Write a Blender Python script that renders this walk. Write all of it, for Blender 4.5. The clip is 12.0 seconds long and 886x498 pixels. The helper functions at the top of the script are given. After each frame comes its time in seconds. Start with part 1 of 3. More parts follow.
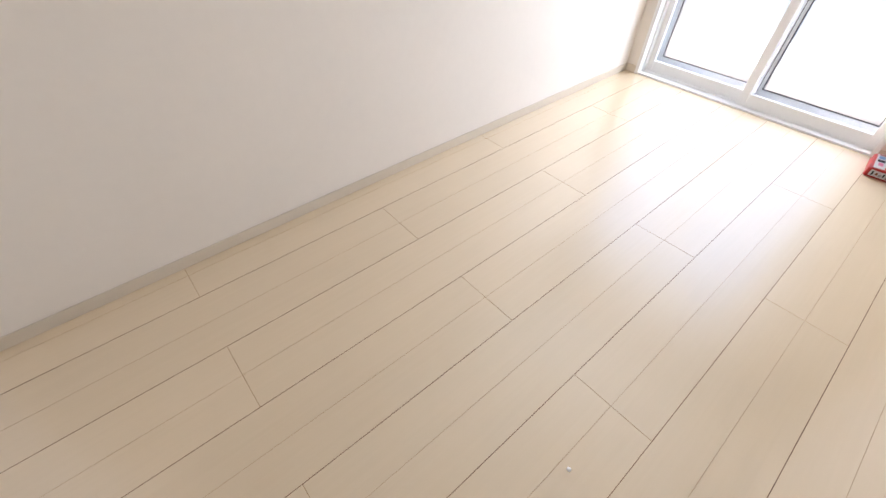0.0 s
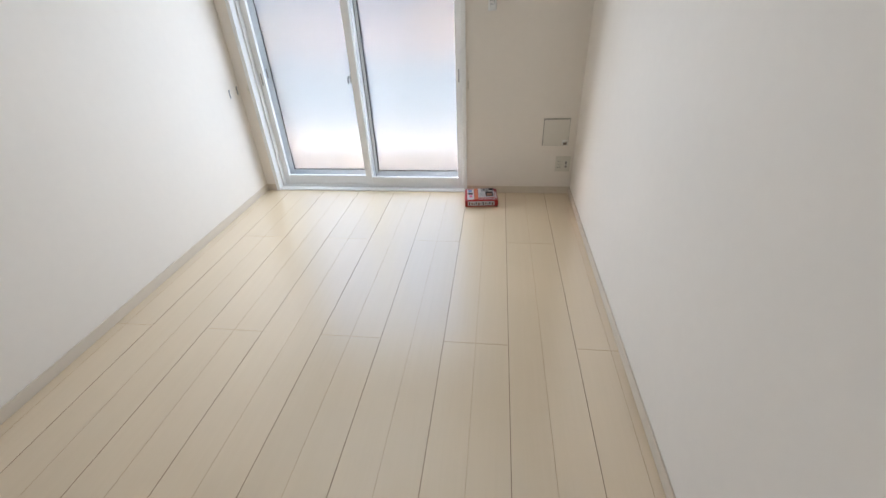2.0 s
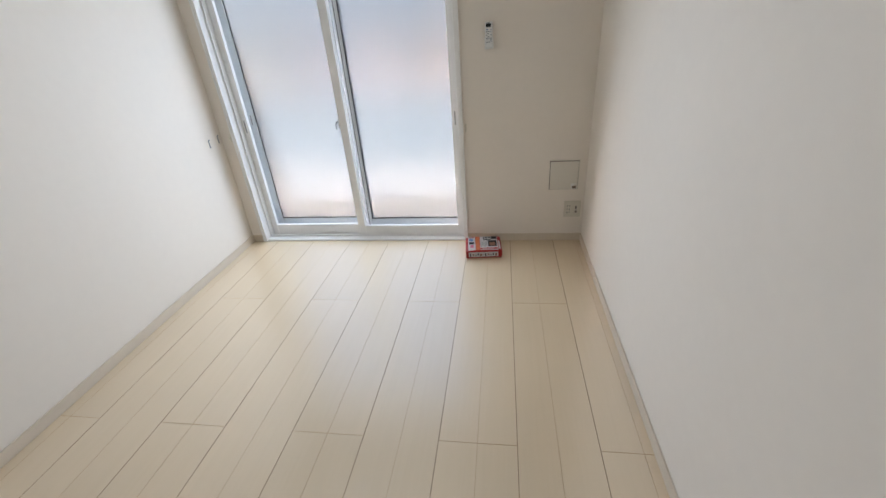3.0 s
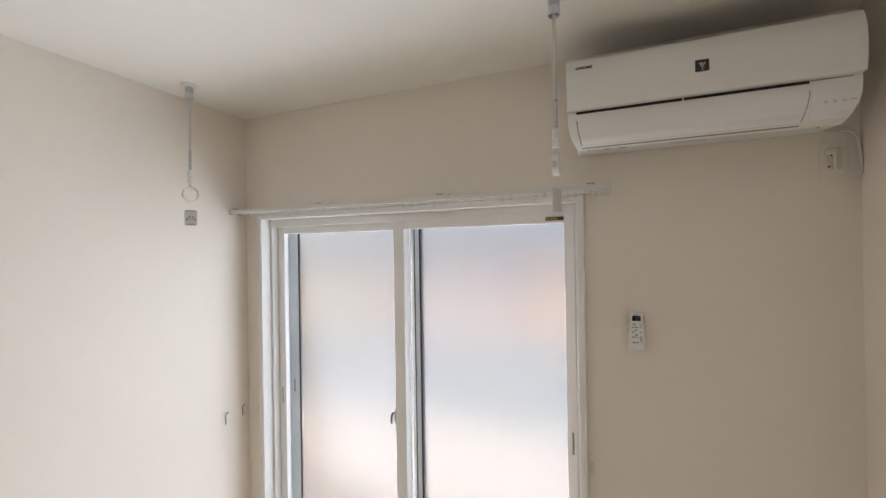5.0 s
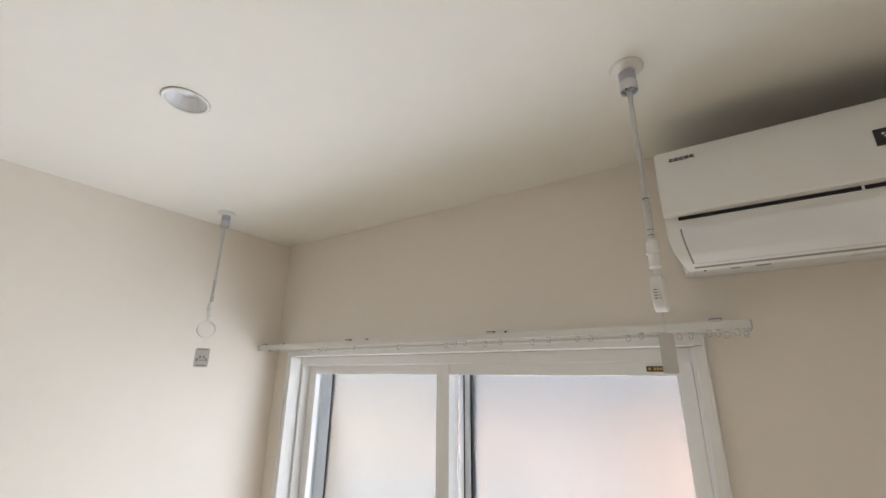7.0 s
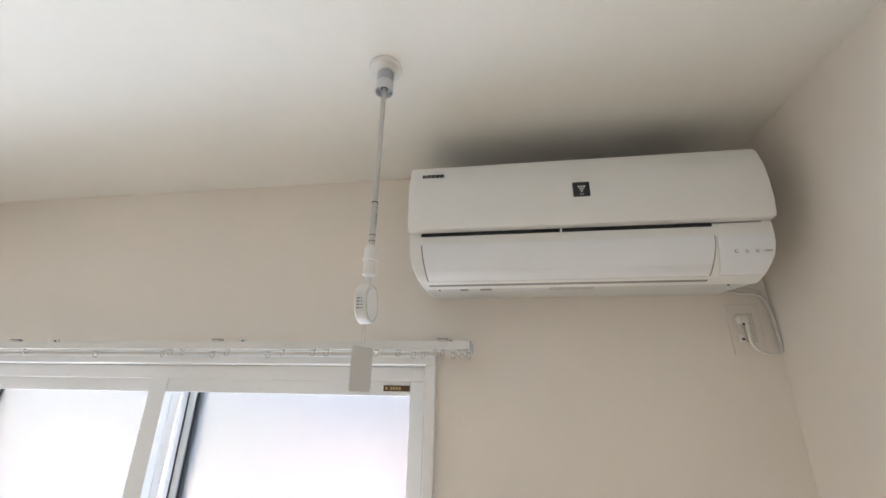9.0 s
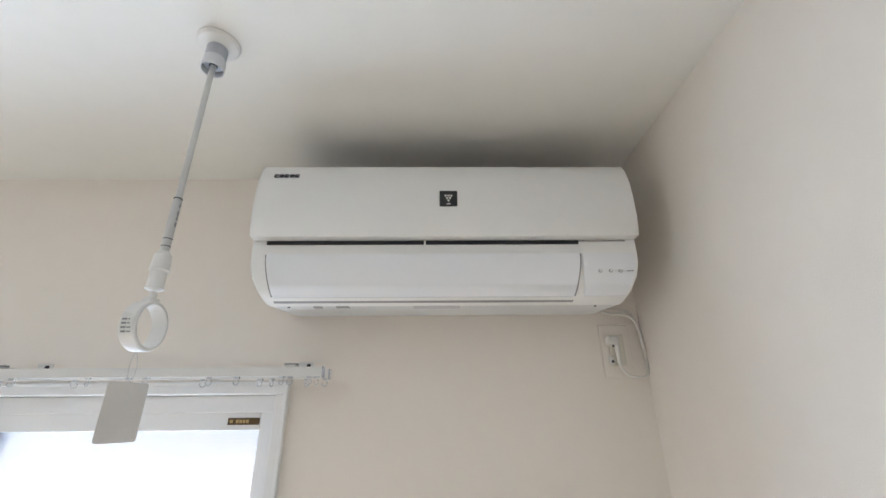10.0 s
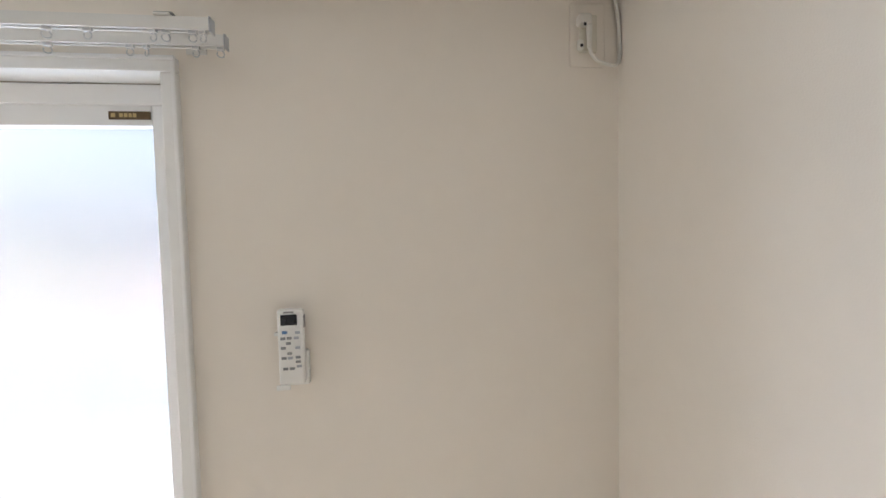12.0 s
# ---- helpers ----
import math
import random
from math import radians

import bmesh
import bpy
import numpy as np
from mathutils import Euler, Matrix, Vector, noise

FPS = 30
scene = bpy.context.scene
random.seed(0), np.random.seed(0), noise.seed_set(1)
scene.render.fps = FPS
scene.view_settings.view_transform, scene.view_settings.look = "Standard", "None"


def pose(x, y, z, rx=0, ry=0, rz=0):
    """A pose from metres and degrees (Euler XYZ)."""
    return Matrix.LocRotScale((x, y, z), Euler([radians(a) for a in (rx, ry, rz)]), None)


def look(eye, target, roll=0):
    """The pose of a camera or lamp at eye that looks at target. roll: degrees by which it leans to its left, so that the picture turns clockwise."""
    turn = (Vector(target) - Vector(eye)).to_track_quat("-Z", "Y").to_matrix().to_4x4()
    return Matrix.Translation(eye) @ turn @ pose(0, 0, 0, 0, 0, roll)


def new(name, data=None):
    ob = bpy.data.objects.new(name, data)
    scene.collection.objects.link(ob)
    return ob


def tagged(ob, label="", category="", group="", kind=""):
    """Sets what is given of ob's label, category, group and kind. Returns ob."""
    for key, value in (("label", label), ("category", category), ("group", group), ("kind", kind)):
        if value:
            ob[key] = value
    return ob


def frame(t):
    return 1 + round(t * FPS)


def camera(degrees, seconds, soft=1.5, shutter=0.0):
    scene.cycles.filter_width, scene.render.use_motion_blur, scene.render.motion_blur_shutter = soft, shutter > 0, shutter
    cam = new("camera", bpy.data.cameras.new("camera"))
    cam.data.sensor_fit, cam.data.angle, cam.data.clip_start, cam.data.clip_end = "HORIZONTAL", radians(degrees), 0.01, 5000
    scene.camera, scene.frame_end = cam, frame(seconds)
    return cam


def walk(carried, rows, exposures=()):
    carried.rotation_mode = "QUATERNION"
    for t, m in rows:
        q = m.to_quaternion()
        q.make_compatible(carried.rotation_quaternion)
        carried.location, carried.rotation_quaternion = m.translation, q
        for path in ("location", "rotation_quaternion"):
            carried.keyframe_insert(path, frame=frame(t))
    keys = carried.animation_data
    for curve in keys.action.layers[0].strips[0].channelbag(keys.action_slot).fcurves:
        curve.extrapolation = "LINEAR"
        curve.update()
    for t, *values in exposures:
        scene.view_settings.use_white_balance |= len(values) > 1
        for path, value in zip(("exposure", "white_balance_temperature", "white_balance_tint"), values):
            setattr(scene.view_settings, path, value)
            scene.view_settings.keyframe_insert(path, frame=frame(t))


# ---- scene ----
cam = camera(94.4, 12.0)
PATH = [
    (0, (1.661, -3.439, 1.362), (0.599, -2.513, -0.059), 1.0),
    (0.5, (1.787, -3.261, 1.343), (0.913, -2.057, 0.007), -2.3),
    (1, (1.854, -3.212, 1.344), (1.278, -1.802, 0.047), -2.3),
    (1.5, (1.902, -3.16, 1.382), (1.582, -1.605, 0.165), -1.1),
    (2, (1.956, -3.084, 1.409), (1.713, -1.411, 0.34), -2.8),
    (2.5, (2.006, -2.902, 1.416), (1.722, -1.193, 0.417), -4.8),
    (2.7, (1.998, -2.842, 1.415), (1.72, -1.127, 0.425), -4.7),
    (4.3, (1.89, -1.945, 1.544), (1.353, -0.068, 1.109), -3.0),
    (4.5, (1.865, -1.85, 1.566), (1.257, 0.032, 1.265), -2.5),
    (5, (1.83, -1.649, 1.656), (1.067, 0.2, 1.664), -0.9),
    (5.5, (1.876, -1.463, 1.707), (0.917, 0.278, 1.924), -0.1),
    (6, (1.85, -1.344, 1.741), (0.791, 0.31, 2.119), -0.1),
    (6.5, (1.773, -1.265, 1.76), (0.683, 0.329, 2.282), 0.6),
    (6.7, (1.759, -1.257, 1.755), (0.68, 0.328, 2.326), 0.8),
    (8.3, (1.788, -1.179, 1.752), (1.113, 0.586, 2.394), 0.7),
    (8.5, (1.812, -1.146, 1.746), (1.262, 0.659, 2.407), 1.1),
    (9, (1.907, -1.073, 1.754), (1.623, 0.784, 2.441), 1.1),
    (9.5, (2.02, -1.009, 1.773), (1.934, 0.852, 2.499), 0.4),
    (10, (2.059, -0.966, 1.79), (2.087, 0.889, 2.537), -0.5),
    (10.5, (2.057, -0.946, 1.786), (2.172, 0.899, 2.55), -1.7),
    (11, (2.034, -0.917, 1.77), (2.216, 0.972, 2.402), -2.3),
    (11.5, (2.056, -0.847, 1.684), (2.251, 1.123, 1.966), -1.7),
    (12, (2.094, -0.773, 1.557), (2.326, 1.211, 1.459), -1.3),
]
EXPOSURES = [(0, 5.28, 6530, 23), (0.5, 5.08, 6440, 21), (1, 4.84, 6350, 19), (1.5, 4.78, 6330, 18), (2.5, 4.53, 6330, 17), (4.5, 4.38, 6860, 20), (5.5, 4.51, 6960, 21), (6.5, 4.55, 6940, 19), (8.5, 4.89, 6690, 20), (9.5, 5.18, 6190, 18), (10.5, 5.31, 5940, 18), (11, 5.39, 5920, 18), (11.5, 5.21, 5920, 20), (12, 5.01, 6390, 19)]
walk(cam, [(t, look(eye, target, roll)) for t, eye, target, roll in PATH], EXPOSURES)


# ---- world and light ----
world = bpy.data.worlds.new("sky")
scene.world = world
world.use_nodes = True
wn = world.node_tree
sky = wn.nodes.new("ShaderNodeTexSky")
sky.sky_type, sky.sun_disc = "NISHITA", False
sky.sun_elevation, sky.sun_rotation = radians(35), radians(254.5)
sky.air_density, sky.dust_density = 1.0, 6.0
wn.links.new(sky.outputs[0], wn.nodes["Background"].inputs[0])
wn.nodes["Background"].inputs[1].default_value = 0.15
sun_data = bpy.data.lights.new("sun", "SUN")
sun_data.energy, sun_data.angle, sun_data.color = 2.0, radians(2), (1.0, 0.94, 0.85)
sun = new("sun", sun_data)
sun.matrix_world = look((9, -2.5, 6.6), (0, 0, 0))

# daylight that the frosted panes scatter into the room
day_data = bpy.data.lights.new("window_daylight", "AREA")
day_data.shape, day_data.size, day_data.size_y = "RECTANGLE", 1.76, 1.70
day_data.energy, day_data.color = 2.56, (0.71, 0.872, 1.0)
day = new("window_daylight", day_data)
day.matrix_world = look((1.00, 0.42, 0.97), (1.03, -1, 0.72))

# ---- sizes of the room ----
W, H, BACK = 2.538, 2.383, -4.3
CX0, CX1, CTOP = 0.092, 1.731, 1.860      # outside of the window's casing
CW = 0.026                              # width of the casing


# ---- materials ----
def shader(name, colour, rough=0.5, metal=0.0, scale=8.0, vary=0.06, bump=0.0, bump_scale=300.0,
           coat=0.0, spots=0.0, spec=0.5):
    m = bpy.data.materials.new(name)
    m.use_nodes = True
    n, l = m.node_tree.nodes, m.node_tree.links
    b = n["Principled BSDF"]
    b.inputs["Metallic"].default_value = metal
    b.inputs["Coat Weight"].default_value = coat
    b.inputs["Coat Roughness"].default_value = 0.2
    b.inputs["Specular IOR Level"].default_value = spec
    co = n.new("ShaderNodeTexCoord")
    t = n.new("ShaderNodeTexNoise")
    t.inputs["Scale"].default_value, t.inputs["Detail"].default_value = scale, 4
    l.new(co.outputs["Object"], t.inputs["Vector"])
    t2 = n.new("ShaderNodeTexNoise")
    t2.inputs["Scale"].default_value, t2.inputs["Detail"].default_value = scale * 14, 3
    l.new(co.outputs["Object"], t2.inputs["Vector"])
    mx = n.new("ShaderNodeMix")
    mx.inputs[0].default_value = 0.35
    l.new(t.outputs["Fac"], mx.inputs[2])
    l.new(t2.outputs["Fac"], mx.inputs[3])
    ramp = n.new("ShaderNodeValToRGB")
    lo = [c * (1 - vary) for c in colour]
    hi = [min(1, c * (1 + vary)) for c in colour]
    ramp.color_ramp.elements[0].position, ramp.color_ramp.elements[1].position = 0.3, 0.7
    ramp.color_ramp.elements[0].color, ramp.color_ramp.elements[1].color = (*lo, 1), (*hi, 1)
    l.new(mx.outputs[0], ramp.inputs[0])
    l.new(ramp.outputs[0], b.inputs["Base Color"])
    r = n.new("ShaderNodeMapRange")
    r.inputs[3].default_value, r.inputs[4].default_value = max(0.02, rough - 0.06), min(1, rough + 0.06)
    l.new(t.outputs["Fac"], r.inputs[0])
    l.new(r.outputs[0], b.inputs["Roughness"])
    if bump:
        t3 = n.new("ShaderNodeTexNoise")
        t3.inputs["Scale"].default_value, t3.inputs["Detail"].default_value = bump_scale, 3
        l.new(co.outputs["Object"], t3.inputs["Vector"])
        bp = n.new("ShaderNodeBump")
        bp.inputs["Strength"].default_value, bp.inputs["Distance"].default_value = bump, 0.002
        l.new(t3.outputs["Fac"], bp.inputs["Height"])
        l.new(bp.outputs[0], b.inputs["Normal"])
    return m


def wood(name, colour, rough, vary=0.07, per_board=0.05, spec=0.5, coat=0.0):
    """Pale sheet-faced board: long fine streaks along y, each board a little different."""
    m = bpy.data.materials.new(name)
    m.use_nodes = True
    n, l = m.node_tree.nodes, m.node_tree.links
    b = n["Principled BSDF"]
    b.inputs["Specular IOR Level"].default_value = spec
    co, info = n.new("ShaderNodeTexCoord"), n.new("ShaderNodeObjectInfo")
    mp = n.new("ShaderNodeMapping")
    mp.inputs["Scale"].default_value = (60, 2.2, 20)
    off = n.new("ShaderNodeVectorMath")
    off.operation = "ADD"
    sc = n.new("ShaderNodeVectorMath")
    sc.operation = "SCALE"
    sc.inputs[0].default_value = (7, 31, 3)
    l.new(info.outputs["Random"], sc.inputs["Scale"])
    l.new(co.outputs["Object"], off.inputs[0])
    l.new(sc.outputs[0], off.inputs[1])
    l.new(off.outputs[0], mp.inputs["Vector"])
    g = n.new("ShaderNodeTexNoise")
    g.inputs["Scale"].default_value, g.inputs["Detail"].default_value, g.inputs["Distortion"].default_value = 1, 6, 0.6
    l.new(mp.outputs[0], g.inputs["Vector"])
    big = n.new("ShaderNodeTexNoise")
    big.inputs["Scale"].default_value = 2.5
    l.new(off.outputs[0], big.inputs["Vector"])
    mx = n.new("ShaderNodeMix")
    mx.inputs[0].default_value = 0.4
    l.new(g.outputs["Fac"], mx.inputs[2])
    l.new(big.outputs["Fac"], mx.inputs[3])
    ramp = n.new("ShaderNodeValToRGB")
    ramp.color_ramp.elements[0].position, ramp.color_ramp.elements[1].position = 0.3, 0.7
    ramp.color_ramp.elements[0].color = (*[c * (1 - vary * k) for c, k in zip(colour, (0.8, 1.0, 1.4))], 1)
    ramp.color_ramp.elements[1].color = (*[c * (1 + vary * 0.6) for c in colour], 1)
    l.new(mx.outputs[0], ramp.inputs[0])
    hsv = n.new("ShaderNodeHueSaturation")
    mr = n.new("ShaderNodeMapRange")
    mr.inputs[3].default_value, mr.inputs[4].default_value = 1 - per_board, 1 + per_board
    l.new(info.outputs["Random"], mr.inputs[0])
    l.new(mr.outputs[0], hsv.inputs["Value"])
    l.new(ramp.outputs[0], hsv.inputs["Color"])
    l.new(hsv.outputs[0], b.inputs["Base Color"])
    rr = n.new("ShaderNodeMapRange")
    rr.inputs[3].default_value, rr.inputs[4].default_value = rough - 0.05, rough + 0.07
    l.new(big.outputs["Fac"], rr.inputs[0])
    l.new(rr.outputs[0], b.inputs["Roughness"])
    bp = n.new("ShaderNodeBump")
    b.inputs["Coat Weight"].default_value, b.inputs["Coat Roughness"].default_value, b.inputs["Coat IOR"].default_value = coat, 0.21, 2.7
    bp.inputs["Strength"].default_value, bp.inputs["Distance"].default_value = 0.08, 0.0006
    l.new(g.outputs["Fac"], bp.inputs["Height"])
    l.new(bp.outputs[0], b.inputs["Normal"])
    return m


def glass(name, rough, colour, bump=0.0):
    m = bpy.data.materials.new(name)
    m.use_nodes = True
    n, l = m.node_tree.nodes, m.node_tree.links
    b = n["Principled BSDF"]
    b.inputs["Base Color"].default_value = (*colour, 1)
    b.inputs["Transmission Weight"].default_value = 1
    b.inputs["Roughness"].default_value = rough
    b.inputs["IOR"].default_value = 1.45
    if bump:
        co, t, bp = n.new("ShaderNodeTexCoord"), n.new("ShaderNodeTexNoise"), n.new("ShaderNodeBump")
        t.inputs["Scale"].default_value, t.inputs["Detail"].default_value = 220, 2
        l.new(co.outputs["Object"], t.inputs["Vector"])
        bp.inputs["Strength"].default_value, bp.inputs["Distance"].default_value = bump, 0.001
        l.new(t.outputs["Fac"], bp.inputs["Height"])
        l.new(bp.outputs[0], b.inputs["Normal"])
    return m


WALL = shader("white_vinyl_wallpaper", (0.845, 0.772, 0.685), 0.75, scale=1.6, vary=0.02, bump=0.15, bump_scale=420)
CEIL = shader("white_ceiling_paper", (0.84, 0.81, 0.745), 0.8, scale=1.4, vary=0.02, bump=0.15, bump_scale=380)
FLOOR = wood("pale_cream_floorboard", (0.775, 0.602, 0.40), 0.42, vary=0.032, per_board=0.025, coat=1.0)
JOINT = shader("brown_board_joint", (0.17, 0.07, 0.025), 0.7)
GROOVE = shader("tan_board_groove", (0.44, 0.27, 0.135), 0.6)
BASE = wood("cream_baseboard", (0.68, 0.585, 0.47), 0.4, vary=0.04, per_board=0.0)
RESIN = shader("white_window_resin", (0.87, 0.86, 0.845), 0.35, scale=3, vary=0.02)
CASE = shader("white_casing_sheet", (0.86, 0.845, 0.82), 0.45, scale=3, vary=0.03, bump=0.1, bump_scale=200)
ALU = shader("silver_aluminium", (0.66, 0.685, 0.70), 0.42, metal=0.1, scale=6, vary=0.08)
GASKET = shader("black_rubber", (0.012, 0.012, 0.013), 0.6)
FROST = glass("frosted_glass", 0.33, (0.051, 0.0525, 0.0533), bump=0.05)
PLASTIC = shader("white_plastic", (0.82, 0.805, 0.77), 0.4, scale=5, vary=0.015, bump=0.04, bump_scale=600)
FLAPM = shader("glossy_white_plastic", (0.84, 0.84, 0.845), 0.25, scale=5, vary=0.01)
POLE = shader("white_painted_steel", (0.74, 0.72, 0.68), 0.35, scale=20, vary=0.03)
RODM = shader("pale_grey_painted_rod", (0.56, 0.55, 0.53), 0.35, scale=20, vary=0.05)
SLEEVEM = shader("pale_grey_translucent_plastic", (0.64, 0.645, 0.66), 0.3, scale=20, vary=0.03)
SOCK = shader("translucent_grey_plastic", (0.46, 0.475, 0.51), 0.3, scale=20, vary=0.04)
RINGM = shader("pale_plastic_ring", (0.78, 0.76, 0.72), 0.3, scale=20, vary=0.03)
PAPER = shader("white_card", (0.66, 0.64, 0.61), 0.7, scale=14, vary=0.03)
# grey of real print and small fittings; also paints shade into seams and gaps
GREYPRINT = shader("grey_print_and_shade", (0.30, 0.29, 0.28), 0.6)
DARK = shader("dark_plastic", (0.02, 0.02, 0.022), 0.4)
SCREEN = shader("dark_lcd_screen", (0.012, 0.013, 0.017), 0.2)
CABLE = shader("cream_cable_sheath", (0.76, 0.73, 0.67), 0.45)
BEIGE = shader("cream_switch_plastic", (0.70, 0.65, 0.55), 0.4, vary=0.02)
HATCH = shader("cream_painted_steel", (0.74, 0.69, 0.60), 0.45, vary=0.02)
GOLD = shader("brown_gold_label", (0.10, 0.06, 0.025), 0.35, metal=0.3)
BRASS = shader("gold_print", (0.52, 0.38, 0.18), 0.35, metal=0.6)
STEEL = shader("zinc_steel", (0.55, 0.54, 0.52), 0.35, metal=0.8)
# greyer copy of the white plastic, with shade put into its colour
UNDERM = shader("shaded_white_plastic", (0.70, 0.695, 0.68), 0.5, scale=6, vary=0.04)
RUNM = shader("zinc_runner_hook", (0.54, 0.54, 0.54), 0.4, metal=0.2, scale=20, vary=0.08)
# brown that paints shade into gaps and holes; also the hatch catch's own colour
GAPM = shader("brown_shade_and_catch", (0.20, 0.155, 0.12), 0.7)
HOOKM = shader("dull_grey_steel", (0.28, 0.285, 0.29), 0.45, metal=0.3, scale=20, vary=0.08)
RED = shader("red_printed_film", (0.36, 0.022, 0.02), 0.4, spec=0.3, scale=20, vary=0.12)
ORANGE = shader("orange_printed_film", (0.58, 0.13, 0.03), 0.3, scale=20, vary=0.12)
WHITEFILM = shader("white_printed_film", (0.55, 0.53, 0.53), 0.35, spec=0.35, scale=20, vary=0.05)
BLUEP = shader("blue_print", (0.10, 0.22, 0.42), 0.4)
PINKP = shader("pink_print", (0.60, 0.12, 0.22), 0.4)
BLACKP = shader("black_print", (0.02, 0.016, 0.02), 0.6, spec=0.2)
BROWNP = shader("brown_print", (0.20, 0.07, 0.03), 0.4)
CONCRETE = shader("pale_concrete", (0.46, 0.44, 0.38), 0.85, scale=1.2, vary=0.15)
RENDERW = shader("pale_grey_render", (0.64, 0.62, 0.58), 0.85, scale=0.8, vary=0.06)
CREAMR = shader("cream_siding", (0.78, 0.73, 0.60), 0.85, scale=0.8, vary=0.08)
PINKR = shader("salmon_siding", (0.72, 0.62, 0.60), 0.85, scale=0.8, vary=0.08)
ORANGER = shader("orange_siding", (0.78, 0.575, 0.43), 0.85, scale=0.8, vary=0.08)
PARAPET = shader("pale_blue_grey_panel", (0.41, 0.48, 0.53), 0.7, scale=0.8, vary=0.05)
ROOFM = shader("grey_roof_tile", (0.16, 0.17, 0.19), 0.7, scale=2, vary=0.15)



# ---- mesh helpers ----
def thing(name, at=(0, 0, 0), label="", category="", group="", kind=""):
    e = new(name)
    e.empty_display_size = 0.05
    e.location = at
    return tagged(e, label, category, group, kind)


def place(ob):
    """Where a thing or part stands in the world (moves only, no turns while building)."""
    v = Vector(ob.location)
    while ob.parent:
        ob = ob.parent
        v += ob.location
    return v


def part(name, bm, material, parent=None, label="", smooth=False):
    """One mesh object out of a bmesh in world places, under a thing or a part."""
    me = bpy.data.meshes.new(name)
    if parent is not None:
        bmesh.ops.translate(bm, verts=bm.verts, vec=-place(parent))
    bmesh.ops.recalc_face_normals(bm, faces=bm.faces)
    if smooth:
        for f in bm.faces:
            f.smooth = True
        for e in bm.edges:
            if len(e.link_faces) == 2 and e.calc_face_angle(0) > 0.45:
                e.smooth = False
    bm.to_mesh(me)
    bm.free()
    for m in (material if isinstance(material, (list, tuple)) else [material]):
        me.materials.append(m)
    ob = new(name, me)
    ob.parent = parent
    if label:
        ob["label"] = label
    return ob


def box(x0, x1, y0, y1, z0, z1, bevel=0.0, seg=2, bm=None):
    bm = bm or bmesh.new()
    c = bmesh.ops.create_cube(bm, size=1)["verts"]
    bmesh.ops.scale(bm, verts=c, vec=(x1 - x0, y1 - y0, z1 - z0))
    bmesh.ops.translate(bm, verts=c, vec=((x0 + x1) / 2, (y0 + y1) / 2, (z0 + z1) / 2))
    if bevel:
        es = list({e for v in c for e in v.link_edges})
        bmesh.ops.bevel(bm, geom=es, offset=bevel, segments=seg, profile=0.5, affect="EDGES")
    return bm


def lathe(rings, at, axis="Z", seg=32, bm=None, cap=True):
    """Rings of (radius, height) turned about an axis through at."""
    bm = bm or bmesh.new()
    rows = []
    for r, h in rings:
        row = []
        for i in range(seg):
            a = 2 * math.pi * i / seg
            u, v = r * math.cos(a), r * math.sin(a)
            p = {"Z": (u, v, h), "X": (h, u, v), "Y": (u, h, v)}[axis]
            row.append(bm.verts.new(Vector(p) + Vector(at)))
        rows.append(row)
    for a, b in zip(rows, rows[1:]):
        for i in range(seg):
            bm.faces.new((a[i], a[(i + 1) % seg], b[(i + 1) % seg], b[i]))
    if cap:
        bm.faces.new(rows[0][::-1])
        bm.faces.new(rows[-1])
    return bm


def prism(profile, x0, x1, bevel=0.0, seg=3):
    """A profile of (y, z) drawn out along x, its two ends rounded."""
    bm = bmesh.new()
    a = [bm.verts.new((x0, y, z)) for y, z in profile]
    b = [bm.verts.new((x1, y, z)) for y, z in profile]
    n = len(profile)
    ends = [bm.faces.new(a), bm.faces.new(b[::-1])]
    for i in range(n):
        bm.faces.new((a[i], b[i], b[(i + 1) % n], a[(i + 1) % n]))
    if bevel:
        es = [e for f in ends for e in f.edges]
        bmesh.ops.bevel(bm, geom=es, offset=bevel, segments=seg, profile=0.5, affect="EDGES", clamp_overlap=True)
    return bm


def tube(points, radius, seg=8, bm=None):
    """A round wire along points."""
    bm = bm or bmesh.new()
    pts = [Vector(p) for p in points]
    rows, up = [], Vector((0.31, 0.17, 0.93)).normalized()
    for i, p in enumerate(pts):
        d = (pts[min(i + 1, len(pts) - 1)] - pts[max(i - 1, 0)]).normalized()
        u = d.cross(up)
        u = u.normalized() if u.length > 1e-4 else d.orthogonal().normalized()
        v = d.cross(u)
        rows.append([bm.verts.new(p + radius * (math.cos(2 * math.pi * k / seg) * u + math.sin(2 * math.pi * k / seg) * v))
                     for k in range(seg)])
    for a, b in zip(rows, rows[1:]):
        for k in range(seg):
            bm.faces.new((a[k], a[(k + 1) % seg], b[(k + 1) % seg], b[k]))
    bm.faces.new(rows[0][::-1])
    bm.faces.new(rows[-1])
    return bm


def curve_points(points, n=8):
    """Catmull-Rom points through the given ones."""
    p = [Vector(points[0])] + [Vector(q) for q in points] + [Vector(points[-1])]
    out = []
    for i in range(1, len(p) - 2):
        for k in range(n):
            t = k / n
            a, b, c, d = p[i - 1:i + 3]
            out.append(0.5 * (2 * b + (c - a) * t + (2 * a - 5 * b + 4 * c - d) * t * t + (3 * b - a - 3 * c + d) * t ** 3))
    return out + [p[-2]]


def setting(name, bm, material, label, category):
    return tagged(part(name, bm, material), label, category, kind="structure")


